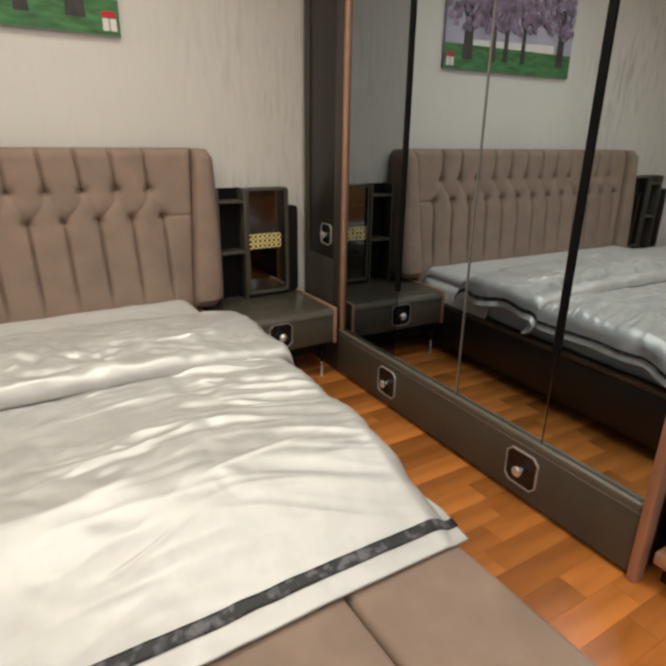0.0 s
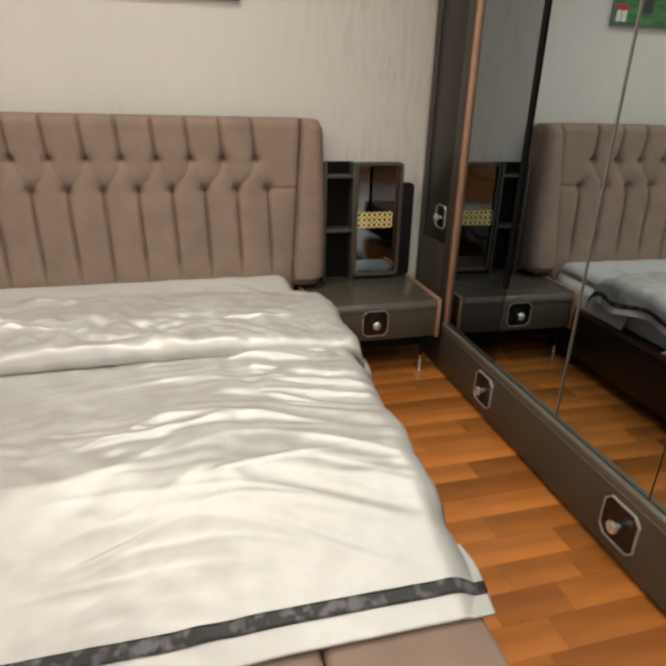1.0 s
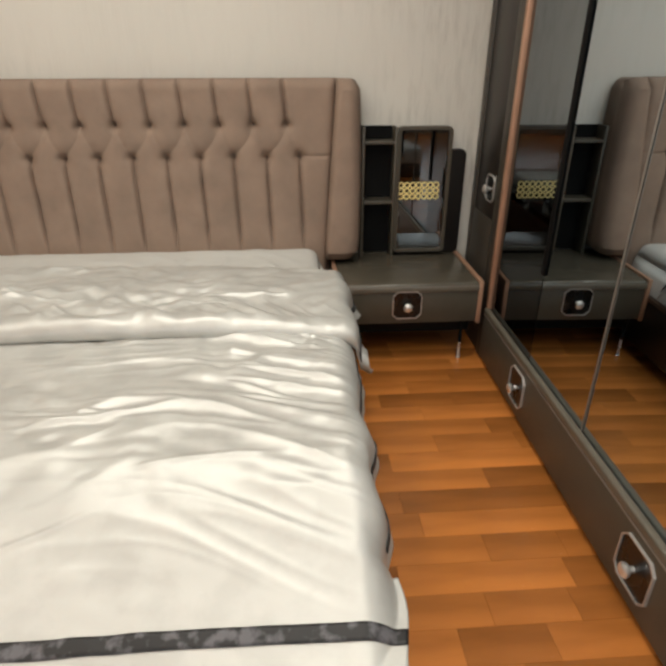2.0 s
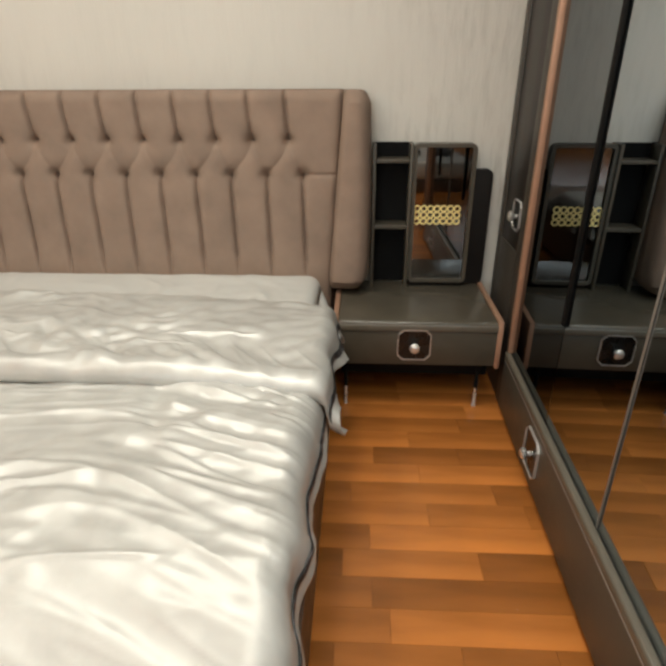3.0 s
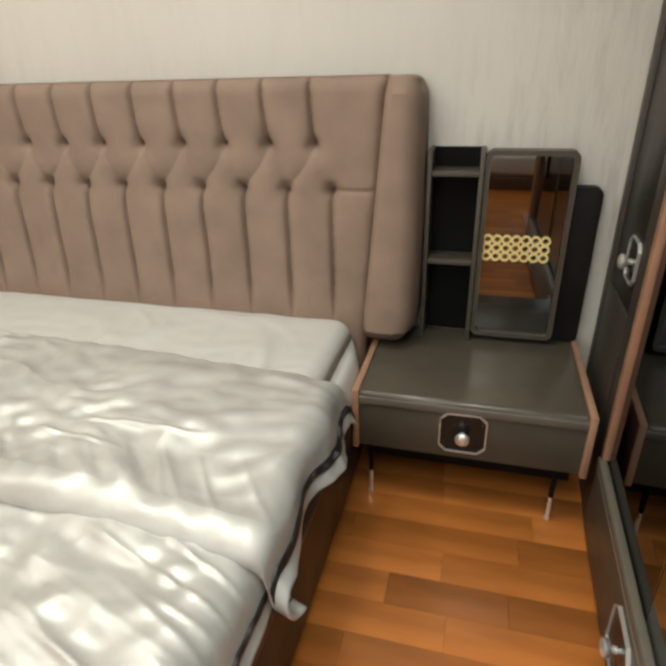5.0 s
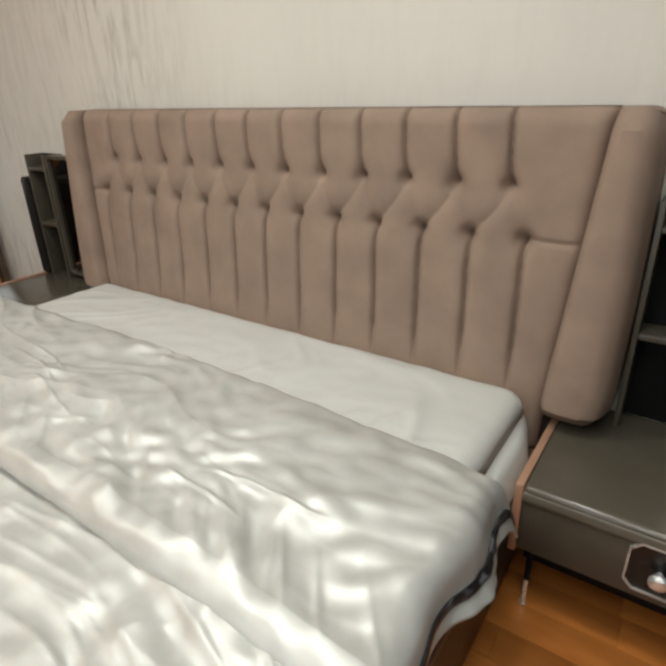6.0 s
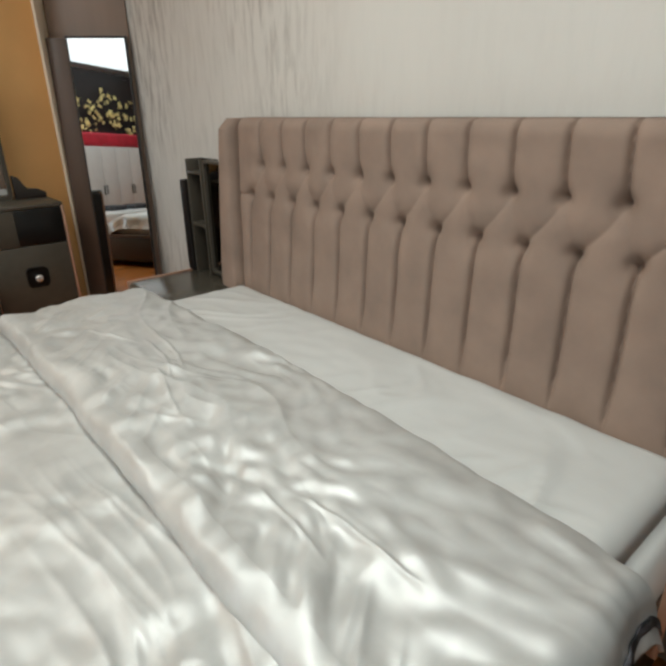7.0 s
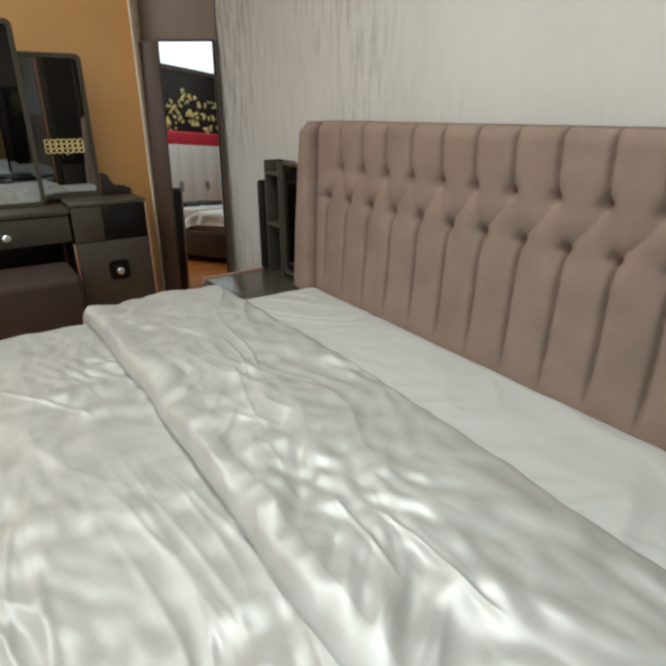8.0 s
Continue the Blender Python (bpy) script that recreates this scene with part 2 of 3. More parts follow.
# ---- setting ----
NORTH, WEST, EAST, SOUTH, TOP = 2.80, -2.70, 5.8, -6.0, 2.9
slab("wall_north", WEST - 0.15, EAST, NORTH, NORTH + 0.15, 0, TOP, WALLPAPER, "cream wallpaper with faint vertical streaks", "wall")
slab("wall_west", WEST - 0.15, WEST, SOUTH, NORTH, 0, TOP, OCHRE, "ochre painted wall behind the dresser", "wall")
slab("wall_east", EAST, EAST + 0.15, SOUTH, NORTH + 0.15, 0, TOP, PLASTER, "pale plaster wall of the showroom", "wall")
slab("wall_south", WEST - 0.15, EAST + 0.15, SOUTH - 0.15, SOUTH, 0, TOP, PLASTER, "pale plaster wall of the showroom", "wall")
for name, x0, x1, z0, z1 in (("frame", -2.5, -2.42, 0.55, 2.65), ("frame", -0.18, -0.10, 0.55, 2.65), ("frame", -2.42, -0.18, 2.57, 2.65), ("frame", -2.42, -0.18, 0.55, 0.63)):
    ob = part("window_frame", rbox(x0, x1, SOUTH, SOUTH + 0.06, z0, z1, 0.004), CEILING)
    tagged(ob, "white window frame of the shop front", "window", kind="structure")
slab("ceiling", WEST - 0.15, EAST + 0.15, SOUTH - 0.15, NORTH + 0.15, TOP, TOP + 0.1, CEILING, "white showroom ceiling", "ceiling")
floor = slab("floor", WEST - 0.15, EAST + 0.15, SOUTH - 0.15, NORTH + 0.15, -0.1, -0.012, DARK, "glossy reddish brown parquet of staggered staves", "floor")


# ---- handles ----
def handle(parent, x, y, z, w=0.128, rim=None):
    """A chrome-rimmed black plate with a round knob, facing -y."""
    o, i = chamfered(w, w, w * 0.16), chamfered(w - 0.008, w - 0.008, w * 0.148)
    part("handle_rim", moved(ring_plate(o, i, -0.008, 0.002), x, y, z), rim or SILVER, parent, "thin metal rim", smooth=False)
    part("handle_plate", moved(prism(i, -0.003, 0.002), x, y, z), BLACK, parent, "black plate", smooth=False)
    part("knob", moved(lathe([(0.008, 0), (0.008, 0.012), (0.016, 0.016), (0.0195, 0.022), (0.0195, 0.028), (0.014, 0.033), (0.004, 0.034)], 20, "-Y"), x, y - 0.002, z - 0.004), CHROME, parent, "round chrome knob")


# ---- nightstands ----
def nightstand(m, label):
    t = thing("nightstand", m, label, "nightstand", "nightstands beside the bed")
    w, d = 0.32, 0.47
    part("body", rbox(-w + 0.02, w - 0.02, -d + 0.03, -0.003, 0.2, 0.365, 0.003), LEATHER, t)
    part("top", rbox(-w + 0.013, w - 0.013, -d, -0.003, 0.345, 0.386, 0.018, 4), GLOSS, t)
    part("lip", rbox(-w + 0.0135, w - 0.0135, -d - 0.002, -d + 0.02, 0.343, 0.374, 0.008, 3), LIT_LIP, t, "lighter front lip")
    dr = part("drawer", rbox(-w + 0.015, w - 0.015, -d + 0.004, -d + 0.032, 0.2, 0.345, 0.004), LEATHER, t)
    handle(dr, -0.010, -d + 0.004, 0.288)
    for s in (-1, 1):
        x = s * (w - 0.0095)
        part("side_panel", rbox(x - 0.0095, x + 0.0095, -d - 0.003, -0.003, 0.193, 0.39, 0.003), COPPER, t, "rose copper edged side panel")
    # near-black frame and upper legs paint in the shade below the drawer
    part("base_frame_shade", rbox(-w + 0.03, w - 0.03, -d + 0.05, -0.02, 0.135, 0.2, 0.004), MATT, t)
    for x in (-0.27, 0.25):
        for y in (-d + 0.035, -0.06):
            leg = part("leg", moved(lathe([(0.007, 0.085), (0.009, 0.2)], 14), x, y, 0), MATT, t, "slim dark leg")
            part("leg_tip", moved(lathe([(0.008, 0), (0.009, 0.004), (0.006, 0.01), (0.006, 0.085)], 14), x, y, 0), CHROME, leg, "chrome tip")
    return t


def lattice(parent, x0, x1, z0, z1, y):
    bm = None
    nx, nz, tube = 7, 3, 0.003
    sx, sz = (x1 - x0) / nx, (z1 - z0) / nz
    for i in range(nx):
        for k in range(nz):
            r = 0.5 * max(sx, sz) + 0.001
            cx, cz = x0 + sx * (i + 0.5), z0 + sz * (k + 0.5)
            pts = [(cx + r * math.cos(a), cz + r * math.sin(a)) for a in np.linspace(0, 2 * math.pi, 14, endpoint=False)]
            inn = [(cx + (r - 0.006) * math.cos(a), cz + (r - 0.006) * math.sin(a)) for a in np.linspace(0, 2 * math.pi, 14, endpoint=False)]
            b = ring_plate(pts, inn, y - 0.003 - 0.0006 * ((i + k) % 2), y + 0.002)
            bm = b if bm is None else merge(bm, b)
    return part("lattice", bm, GOLD, parent, "gold ring lattice", smooth=False)


def mirror_tower(m, label, flip=False):
    """Shelf niche, framed mirror and low backing board; origin at the niche's outer foot."""
    t = thing("mirror_tower", m, label, "mirror shelf", "mirror towers on the nightstands")
    z1 = 0.593
    # niche
    part("side_board", rbox(0, 0.014, -0.10, 0.0, 0, z1, 0.003), LEATHER, t)
    part("side_board", rbox(0.147, 0.161, -0.10, 0.0, 0, z1, 0.003), LEATHER, t)
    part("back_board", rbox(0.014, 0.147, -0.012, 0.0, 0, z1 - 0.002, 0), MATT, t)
    part("shelf", rbox(0.014, 0.147, -0.10, -0.012, 0.255, 0.272, 0.003), LEATHER, t)
    part("shelf", rbox(0.014, 0.147, -0.10, -0.012, 0.52, 0.535, 0.003), LEATHER, t)
    # mirror
    if flip:
        a, b = 0.163, 0.41
        c, d = -0.065, 0.0
    else:
        a, b = 0.163, 0.41
        c, d = 0.41, 0.492
    part("mirror_frame", ring_plate(round_rect(a, b, 0.02, z1, 0.022), round_rect(a + 0.014, b - 0.014, 0.034, z1 - 0.014, 0.012), -0.09, -0.045), LEATHER, t, smooth=False)
    part("mirror_glass", prism(round_rect(a + 0.008, b - 0.008, 0.028, z1 - 0.008, 0.014), -0.075, -0.052), SMOKED, t, "smoked mirror glass", smooth=False)
    part("backing", rbox(a + 0.01, b - 0.01, -0.05, -0.003, 0, z1 - 0.02, 0.002), DARK, t)
    fy = -0.112 if flip else -0.045
    part("back_panel", prism(round_rect(c - (0.0 if flip else 0.03), d - (0.002 if flip else 0), 0.0, 0.488, 0.024), fy, fy + 0.042, 0.002), SOOT, t, "dark low backing board")
    if not flip:
        lattice(t, a + 0.012, b - 0.044, 0.272, 0.350, -0.0785)
    return t


nightstand(pose(1.155, NORTH, 0), "grey leatherette nightstand with copper sides beside the bed")
nightstand(pose(-1.435, NORTH, 0), "grey leatherette nightstand beyond the bed, half hidden")
mirror_tower(pose(0.978, NORTH, 0.386), "grey shelf tower with smoked mirror and gold lattice on nightstand")
mirror_tower(pose(-1.70, NORTH, 0.386), "grey shelf tower standing on the nightstand beyond the bed", True)


# ---- wardrobe ----
def wardrobe():
    t = thing("wardrobe", pose(1.512, 2.36, 0, 0, 0, -91.45), "large wardrobe with tinted mirror doors and grey leatherette drawers", "wardrobe")
    H, D = 2.2, 0.58
    part("carcass", rbox(-0.395, 1.735, 0.03, D, 0.03, H - 0.01, 0.003), DARK, t)
    # narrow unit next to the wall
    part("stile", rbox(-0.405, -0.36, -0.004, 0.03, 0.0, H, 0.004), UMBER, t)
    part("stile", rbox(-0.075, -0.006, -0.004, 0.03, 0.0, H, 0.004), UMBER, t)
    door = part("panel_door", rbox(-0.36, -0.075, 0.004, 0.03, 0.62, H, 0.003), DARK, t, "dark inset door")
    part("lower_panel", rbox(-0.36, -0.075, -0.002, 0.03, 0.0, 0.62, 0.004), UMBER, t)
    handle(door, -0.16, 0.004, 0.745, 0.11)
    part("pilaster", rbox(0.0, 0.024, -0.007, 0.03, 0.255, H, 0.005), COPPER, t, "rose copper pilaster")
    part("pilaster_foot", rbox(-0.010, 0.0, -0.004, 0.03, 0.0, 0.255, 0.003), LEATHER, t)
    part("pilaster", rbox(1.722, 1.752, -0.02, 0.03, 0.0, H, 0.006), COPPER, t, "rose copper pilaster")
    edges = [0.03, 0.487, 0.917, 1.345, 1.72]
    for a, b in zip(edges, edges[1:]):
        d = part("mirror_door", rbox(a + 0.0015, b - 0.0015, 0.014, 0.03, 0.235, H - 0.02, 0.002), DARK, t)
        # the door by the wall takes the glass darkened for its grazing view
        part("mirror_glass", rbox(a + 0.0025, b - 0.0025, 0.009, 0.013, 0.236, H - 0.022, 0.001, 1), TINTED_GRAZING if a < 0.1 else TINTED, d, "grey tinted mirror glass", smooth=False)
    for x in (edges[1], edges[3]):
        part("strip_handle", rbox(x - 0.012, x + 0.012, 0.001, 0.0085, 0.585, H - 0.03, 0.002), MATT, t, "long black strip handle")
    part("metal_edge", rbox(edges[2] - 0.002, edges[2] + 0.002, 0.004, 0.0085, 0.26, H - 0.022, 0.001), EDGE, t, "thin metal edge")
    dr = part("drawer", rbox(0.002, 1.72, -0.012, 0.03, 0.02, 0.222, 0.003), LEATHER, t)
    part("metal_edge", rbox(0.002, 1.72, -0.013, 0.0, 0.2225, 0.2275, 0.001), EDGE, dr, "thin metal edge")
    part("drawer_lip", rbox(0.002, 1.72, -0.014, 0.0085, 0.228, 0.258, 0.0075, 4), LIT_LIP, dr, "lighter rounded lip")
    for x in (0.472, 1.298):
        handle(dr, x, -0.012, 0.133, 0.138)
    return t


wardrobe()
slab("wall_1", 2.12, 2.27, -0.4, NORTH, 0, TOP, PLASTER, "pale partition wall behind the wardrobe", "wall")


def side_cabinet():
    t = thing("end_cabinet", pose(1.47, 0.60, 0, 0, 0, -91.45), "dark cabinet with a copper ledge beside the wardrobe", "cabinet")
    part("body", rbox(0.012, 0.6, 0.05, 0.58, 0.05, 2.0, 0.004), DARK, t)
    part("ledge", rbox(0.014, 0.6, 0.0, 0.05, 0.09, 0.13, 0.004), COPPER, t)
    part("plinth", rbox(0.02, 0.6, 0.06, 0.57, 0.0, 0.05, 0.002), BLACK, t)


side_cabinet()


# ---- bed ----
BX0, BX1, BY0, BY1 = -1.10, 0.775, 0.93, 2.635
BED_C = (BX0 + BX1) / 2


UX, US, LX, LS = 0.648, 0.1445, 0.700, 0.1435  # upper and lower button rows: first button and spacing
ZU, ZL = 0.992, 0.868


def tuft(x, z):
    """Depth of the tufting at x, z: 0 on the pads, 1 in the creases."""
    zu, zl = ZU, ZL
    u = (x - UX) / US
    i = round(u)
    best = 9.0
    button = 9.0
    if -11.4 < u < 0.9:
        for k in (i - 1, i, i + 1):
            if not -11 <= k <= 0:
                continue
            bx = UX + US * k
            if z >= zu:
                best = min(best, abs(x - bx + 0.012 * (z - zu) / 0.17))
            button = min(button, math.hypot(x - bx, z - zu))
    w = (x - LX) / LS
    j = round(w)
    if -12.4 < w < 0.6:
        for k in (j - 1, j, j + 1):
            if not -12 <= k <= 0:
                continue
            bx = LX + LS * k
            if z <= zl:
                best = min(best, abs(x - bx - 0.01 * (zl - z) / 0.4))
            button = min(button, math.hypot(x - bx, z - zl))
    diag = 9.0
    if zl <= z <= zu:
        f = (z - zl) / (zu - zl)
        for k in (i - 1, i, i + 1, i + 2):
            if not -11 <= k <= 0:
                continue
            top_x = UX + US * k
            # the crease to the lower button on one side bows and is deeper than the other
            bow = 0.016 * math.sin(math.pi * f)
            diag = min(diag, abs(x - (top_x + (LX + LS * (k - 1) - top_x) * (1 - f) + bow)) * 0.85)
            diag = min(diag, 0.010 + abs(x - (top_x + (LX + LS * k - top_x) * (1 - f))) * 0.9)
    return best, diag, button


def headboard_front(x, z):
    best, diag, button = tuft(x, z)
    y = 2.615 + (z - 0.45) * 0.075
    fade = min(1, max(0.0, (z - 0.44) / 0.12)) if z < ZL else 1.0
    y += fade * (0.032 * math.exp(-best / 0.0048) + 0.0045 * math.exp(-(best / 0.025) ** 2))
    y += 0.006 * math.exp(-diag / 0.009) + 0.004 * math.exp(-(diag / 0.025) ** 2)
    y += 0.026 * math.exp(-(button / 0.018) ** 2) + 0.011 * math.exp(-(button / 0.045) ** 2)
    if z > 1.13:
        s = min(1, (z - 1.13) / 0.045)
        y += 0.04 * (1 - math.sqrt(max(0, 1 - s * s)))
    y -= 0.004 * noise.noise(Vector((x * 5, 0, z * 5))) + 0.002 * noise.noise(Vector((x * 14, 3, z * 11)))
    # a cross crease runs from the last low buttons to the wings
    if x > LX or x < LX - 12 * LS:
        y += 0.010 * math.exp(-abs(z - ZL) / 0.005)
    # the pad rolls in towards the wings
    side = min(x + 1.135 - 0.055 * (1.175 - z) / 0.875, 0.862 - 0.055 * (1.175 - z) / 0.875 - x)
    y += 0.035 * math.exp(-max(0, side) / 0.012)
    return y


def headboard():
    t = thing("headboard", pose(0, 0, 0), "taupe velvet headboard with two rows of deep button tufts", "headboard")
    L, R = -1.135, 0.862

    def f(u, v):
        z = 0.30 + v * 0.875
        inset = 0.055 * (1 - (z - 0.3) / 0.875)
        x = (L + inset) + u * (R - L - 2 * inset)
        return (x, headboard_front(x, z), z)
    verts, faces = grid(f, 560, 170)
    # close the pad to a body
    n = len(verts)
    verts += [(L, 2.775, 1.175), (R, 2.775, 1.175)]
    top = [169 * 560 + i for i in range(560)]
    faces.append(tuple(top[::-1]) + (n, n + 1))
    sheet_part("tufted_panel", verts, faces, VELVET, t)
    part("back_panel", rbox(L + 0.01, R - 0.01, 2.73, 2.785, 0.05, 1.16, 0.01), VELVET, t)
    for s in (-1, 1):
        bm = rbox(-0.5, 0.5, -0.5, 0.5, -0.5, 0.5, 0)
        bmesh.ops.subdivide_edges(bm, edges=bm.edges[:], cuts=17, use_grid_fill=True)
        for v in bm.verts:
            a, b, c = v.co.x + 0.5, v.co.y + 0.5, v.co.z + 0.5
            zz = 0.405 + c * 0.768
            inner = 0.803 + 0.060 * c
            outer = 0.962 - 0.004 * c + 0.008 * math.sin(math.pi * c)
            xx = inner + a * (outer - inner)
            front = 2.583 + 0.075 * (zz - 0.45) - 0.010 * math.sin(math.pi * min(1, max(0, a)))
            roll = 0.0
            for s_, R in ((1 - (outer - xx) / 0.05, 0.05), (1 - (xx - inner) / 0.025, 0.03), (1 - (1 - c) * 0.768 / 0.035, 0.04), (1 - c * 0.768 / 0.05, 0.05)):
                if s_ > 0:
                    roll += R * (1 - math.sqrt(max(0, 1 - s_ * s_)))
            front += min(roll, 0.09)
            sidew = smooth(0.0, 0.25, b)
            for edge, R in ((1.173, 0.045), (0.405, 0.06)):
                ex, ez = xx - (outer - R), (zz - (edge - R)) if edge > 1 else ((edge + R) - zz)
                if ex > 0 and ez > 0:
                    k = max(ex, ez) / math.hypot(ex, ez)
                    xx = outer - R + ex * k
                    zz = edge - R + ez * k if edge > 1 else edge + R - ez * k
            v.co = Vector((xx + 0.006 * sidew * (1 if a > 0.5 else 0), front + b * (2.785 - front), zz))
        if s < 0:
            for v in bm.verts:
                v.co.x = 2 * -0.1365 - v.co.x
            bmesh.ops.reverse_faces(bm, faces=bm.faces)
        part("wing", bm, VELVET, t, "padded side wing")
    for k in range(12):
        x = UX - US * k
        part("button", moved(lathe([(0.006, -0.004), (0.010, 0.0), (0.009, 0.004), (0.004, 0.006)], 12, "-Y"), x, headboard_front(x, ZU) - 0.002, ZU), VELVET, t)
    for k in range(13):
        x = LX - LS * k
        part("button", moved(lathe([(0.006, -0.004), (0.010, 0.0), (0.009, 0.004), (0.004, 0.006)], 12, "-Y"), x, headboard_front(x, ZL) - 0.002, ZL), VELVET, t)


headboard()


def bed_base():
    t = thing("bed_base", pose(0, 0, 0), "low dark brown bed base with a padded taupe foot end", "bed")
    for x in (BX1 + 0.018, BX0 - 0.058):
        part("side_rail", rbox(x, x + 0.04, 0.02, 2.60, 0.06, 0.285, 0.006), DARK, t, "dark brown side rail")
        part("rail_cap", rbox(x - 0.002, x + 0.042, 0.86, 2.60, 0.287, 0.308, 0.006), BROWN, t)
    part("slat_deck", rbox(BX0 - 0.017, BX1 + 0.017, 0.87, 2.60, 0.2, 0.29, 0.003), DARK, t)
    mid = 0.504
    for a, b in ((BX0 - 0.045, -0.15), (-0.148, mid - 0.001), (mid + 0.001, BX1 + 0.045)):
        part("foot_cushion", rbox(a, b, 0.02, 0.868, 0.222, 0.343, 0.02, 4), VELVET, t, "taupe velvet foot cushion")
    part("foot_panel", rbox(BX0 - 0.05, BX1 + 0.05, -0.03, 0.018, 0.04, 0.335, 0.015, 3), VELVET, t)


bed_base()


def ridge(x, y, z):
    return max(0.0, 1 - 3.2 * abs(noise.noise(Vector((x, y, z))))) ** 2


def mattress():
    t = thing("mattress", pose(0, 0, 0), "mattress in a slightly creased white fitted sheet on the bed", "mattress")
    part("core", rbox(BX0 + 0.004, BX1 - 0.004, BY0, BY1 - 0.03, 0.292, 0.43, 0.035, 5), SHEET, t)

    def f(u, v):
        x, y = BX0 + u * (BX1 - BX0), 2.0 + v * (BY1 - 2.0)
        e = min(x - BX0, BX1 - x, BY1 - y)
        r = 0.055
        z = 0.470
        # the two head corners are round in plan
        c = 0.06
        a, b = (c - min(x - BX0, BX1 - x)) / c, (c - (BY1 - y)) / c
        if a > 0 and b > 0:
            g = max(a, b) / math.hypot(a, b)
            x, y = (BX1 - c + c * a * g) if x > BED_C else (BX0 + c - c * a * g), BY1 - c + c * b * g
        if e < r:
            z -= r - math.sqrt(max(0, r * r - (r - e) ** 2))
        w = noise.noise(Vector((x * 2, y * 2, 40)))
        flat = 0.25 + 0.75 * smooth(0.02, 0.14, e)
        z += flat * 0.013 * ridge(x * 2.0 + w, y * 3 + 2.5 * x + 2 * w, 41) * max(0, min(1, 0.5 + 2 * noise.noise(Vector((x * 1.3, y * 1.3, 44)))))
        z += flat * 0.008 * ridge(x * 5 + 2 * w, y * 4 - 3 * x, 45) * max(0, min(1, 0.3 + 2 * noise.noise(Vector((x * 1.7, y * 1.7, 47)))))
        z += flat * 0.004 * noise.noise(Vector((x * 5, y * 8, 42))) + 0.002 * noise.noise(Vector((x * 13, y * 17, 43)))
        return (x, y, z)
    verts, faces = grid(f, 190, 70)
    n = len(verts)
    # skirts down the long sides and the head
    for i in range(190):
        x, y, z = verts[69 * 190 + i]
        verts.append((x, y + 0.002, 0.33))
    faces += [(69 * 190 + i, 69 * 190 + i + 1, n + i + 1, n + i) for i in range(189)]
    for side in (0, 189):
        n = len(verts)
        for j in range(70):
            x, y, z = verts[j * 190 + side]
            out = 0.032 * (1 - 0.7 * smooth(BY1 - 0.16, BY1, y))
            verts.append((x + (out if side else -out), y, 0.380))
        for j in range(70):
            x, y, z = verts[j * 190 + side]
            out = 0.050 * (1 - 0.7 * smooth(BY1 - 0.16, BY1, y))
            verts.append((x + (out if side else -out), y, 0.314))
        for j in range(69):
            for q in ((j * 190 + side, n + j, n + j + 1, (j + 1) * 190 + side), (n + j, n + 70 + j, n + 71 + j, n + j + 1)):
                faces.append(q if side == 0 else q[::-1])
    sheet_part("fitted_sheet", verts, faces, SHEET, t)


mattress()


def soft(v):
    return max(0.0, min(1.0, v))


def line_crease(x, y, x0, y0, x1, y1, w):
    """A thin pressed crease from one point to another: 1 on it, fading over w to its sides and towards its ends."""
    dx, dy = x1 - x0, y1 - y0
    n = math.hypot(dx, dy)
    a, b = ((x - x0) * dx + (y - y0) * dy) / n, ((y - y0) * dx - (x - x0) * dy) / n
    b += 0.006 * math.sin(a * 17 + x0 * 9)
    return math.exp(-(b / w) ** 2) * smooth(0, 0.06, a) * (1 - smooth(n - 0.06, n, a))


def folds(x, y, seed, strength):
    """Relief of satin: wide soft swells, shallow crumples in patches, a few sharper creases."""
    w = noise.noise(Vector((x * 1.1 + seed, y * 1.1, seed)))
    w2 = noise.noise(Vector((x * 2.7, y * 2.7 + seed, 7.0)))
    swell = noise.noise(Vector((x * 1.6 + 1.2 * w, y * 5.0 + 1.6 * w, seed)))
    crease = ridge(x * 1.1 + w, y * 5.0 + 2.2 * w + 0.6 * w2, seed + 2)
    crump = noise.noise(Vector((x * 8 + 2.4 * w2, y * 11 + 2.6 * w, seed + 9)))
    crump2 = noise.noise(Vector((x * 17 + 3 * w, y * 24 + 3 * w2, seed + 10)))
    fine = ridge(x * 5 + 1.5 * w2, y * 9 + 3 * w + 1.2 * w2, seed + 7)
    mask = soft(0.45 + 1.6 * noise.noise(Vector((x * 1.8, y * 1.8, seed + 3))))
    mask2 = soft(0.4 + 1.8 * noise.noise(Vector((x * 2.6 + 5, y * 2.6, seed + 4))))
    return strength * (0.005 * swell + 0.003 * mask * crease + (0.45 + 0.55 * mask2) * (0.0062 * crump + 0.0052 * crump2) + 0.0016 * mask2 * fine)


def drape(x, top, ex0, ex1, r, flare):
    """x along the cloth: it lies flat between ex0 and ex1, bends down over the edge, and its hem flares out a little."""
    for s, e in ((1, ex1), (-1, ex0)):
        d = s * (x - e)
        if d > 0:
            full = radians(80)
            ang = min(d / r, full)
            rest = max(0, d - r * full)
            straight, out = min(rest, 0.05), max(0, rest - 0.05)
            px = e + s * (r * math.sin(ang) + straight * math.cos(full) + out * math.cos(full - flare))
            pz = top - r * (1 - math.cos(ang)) - straight * math.sin(full) - out * math.sin(full - flare)
            return px, pz, min(1, d / 0.11)
    return x, top, 0.0


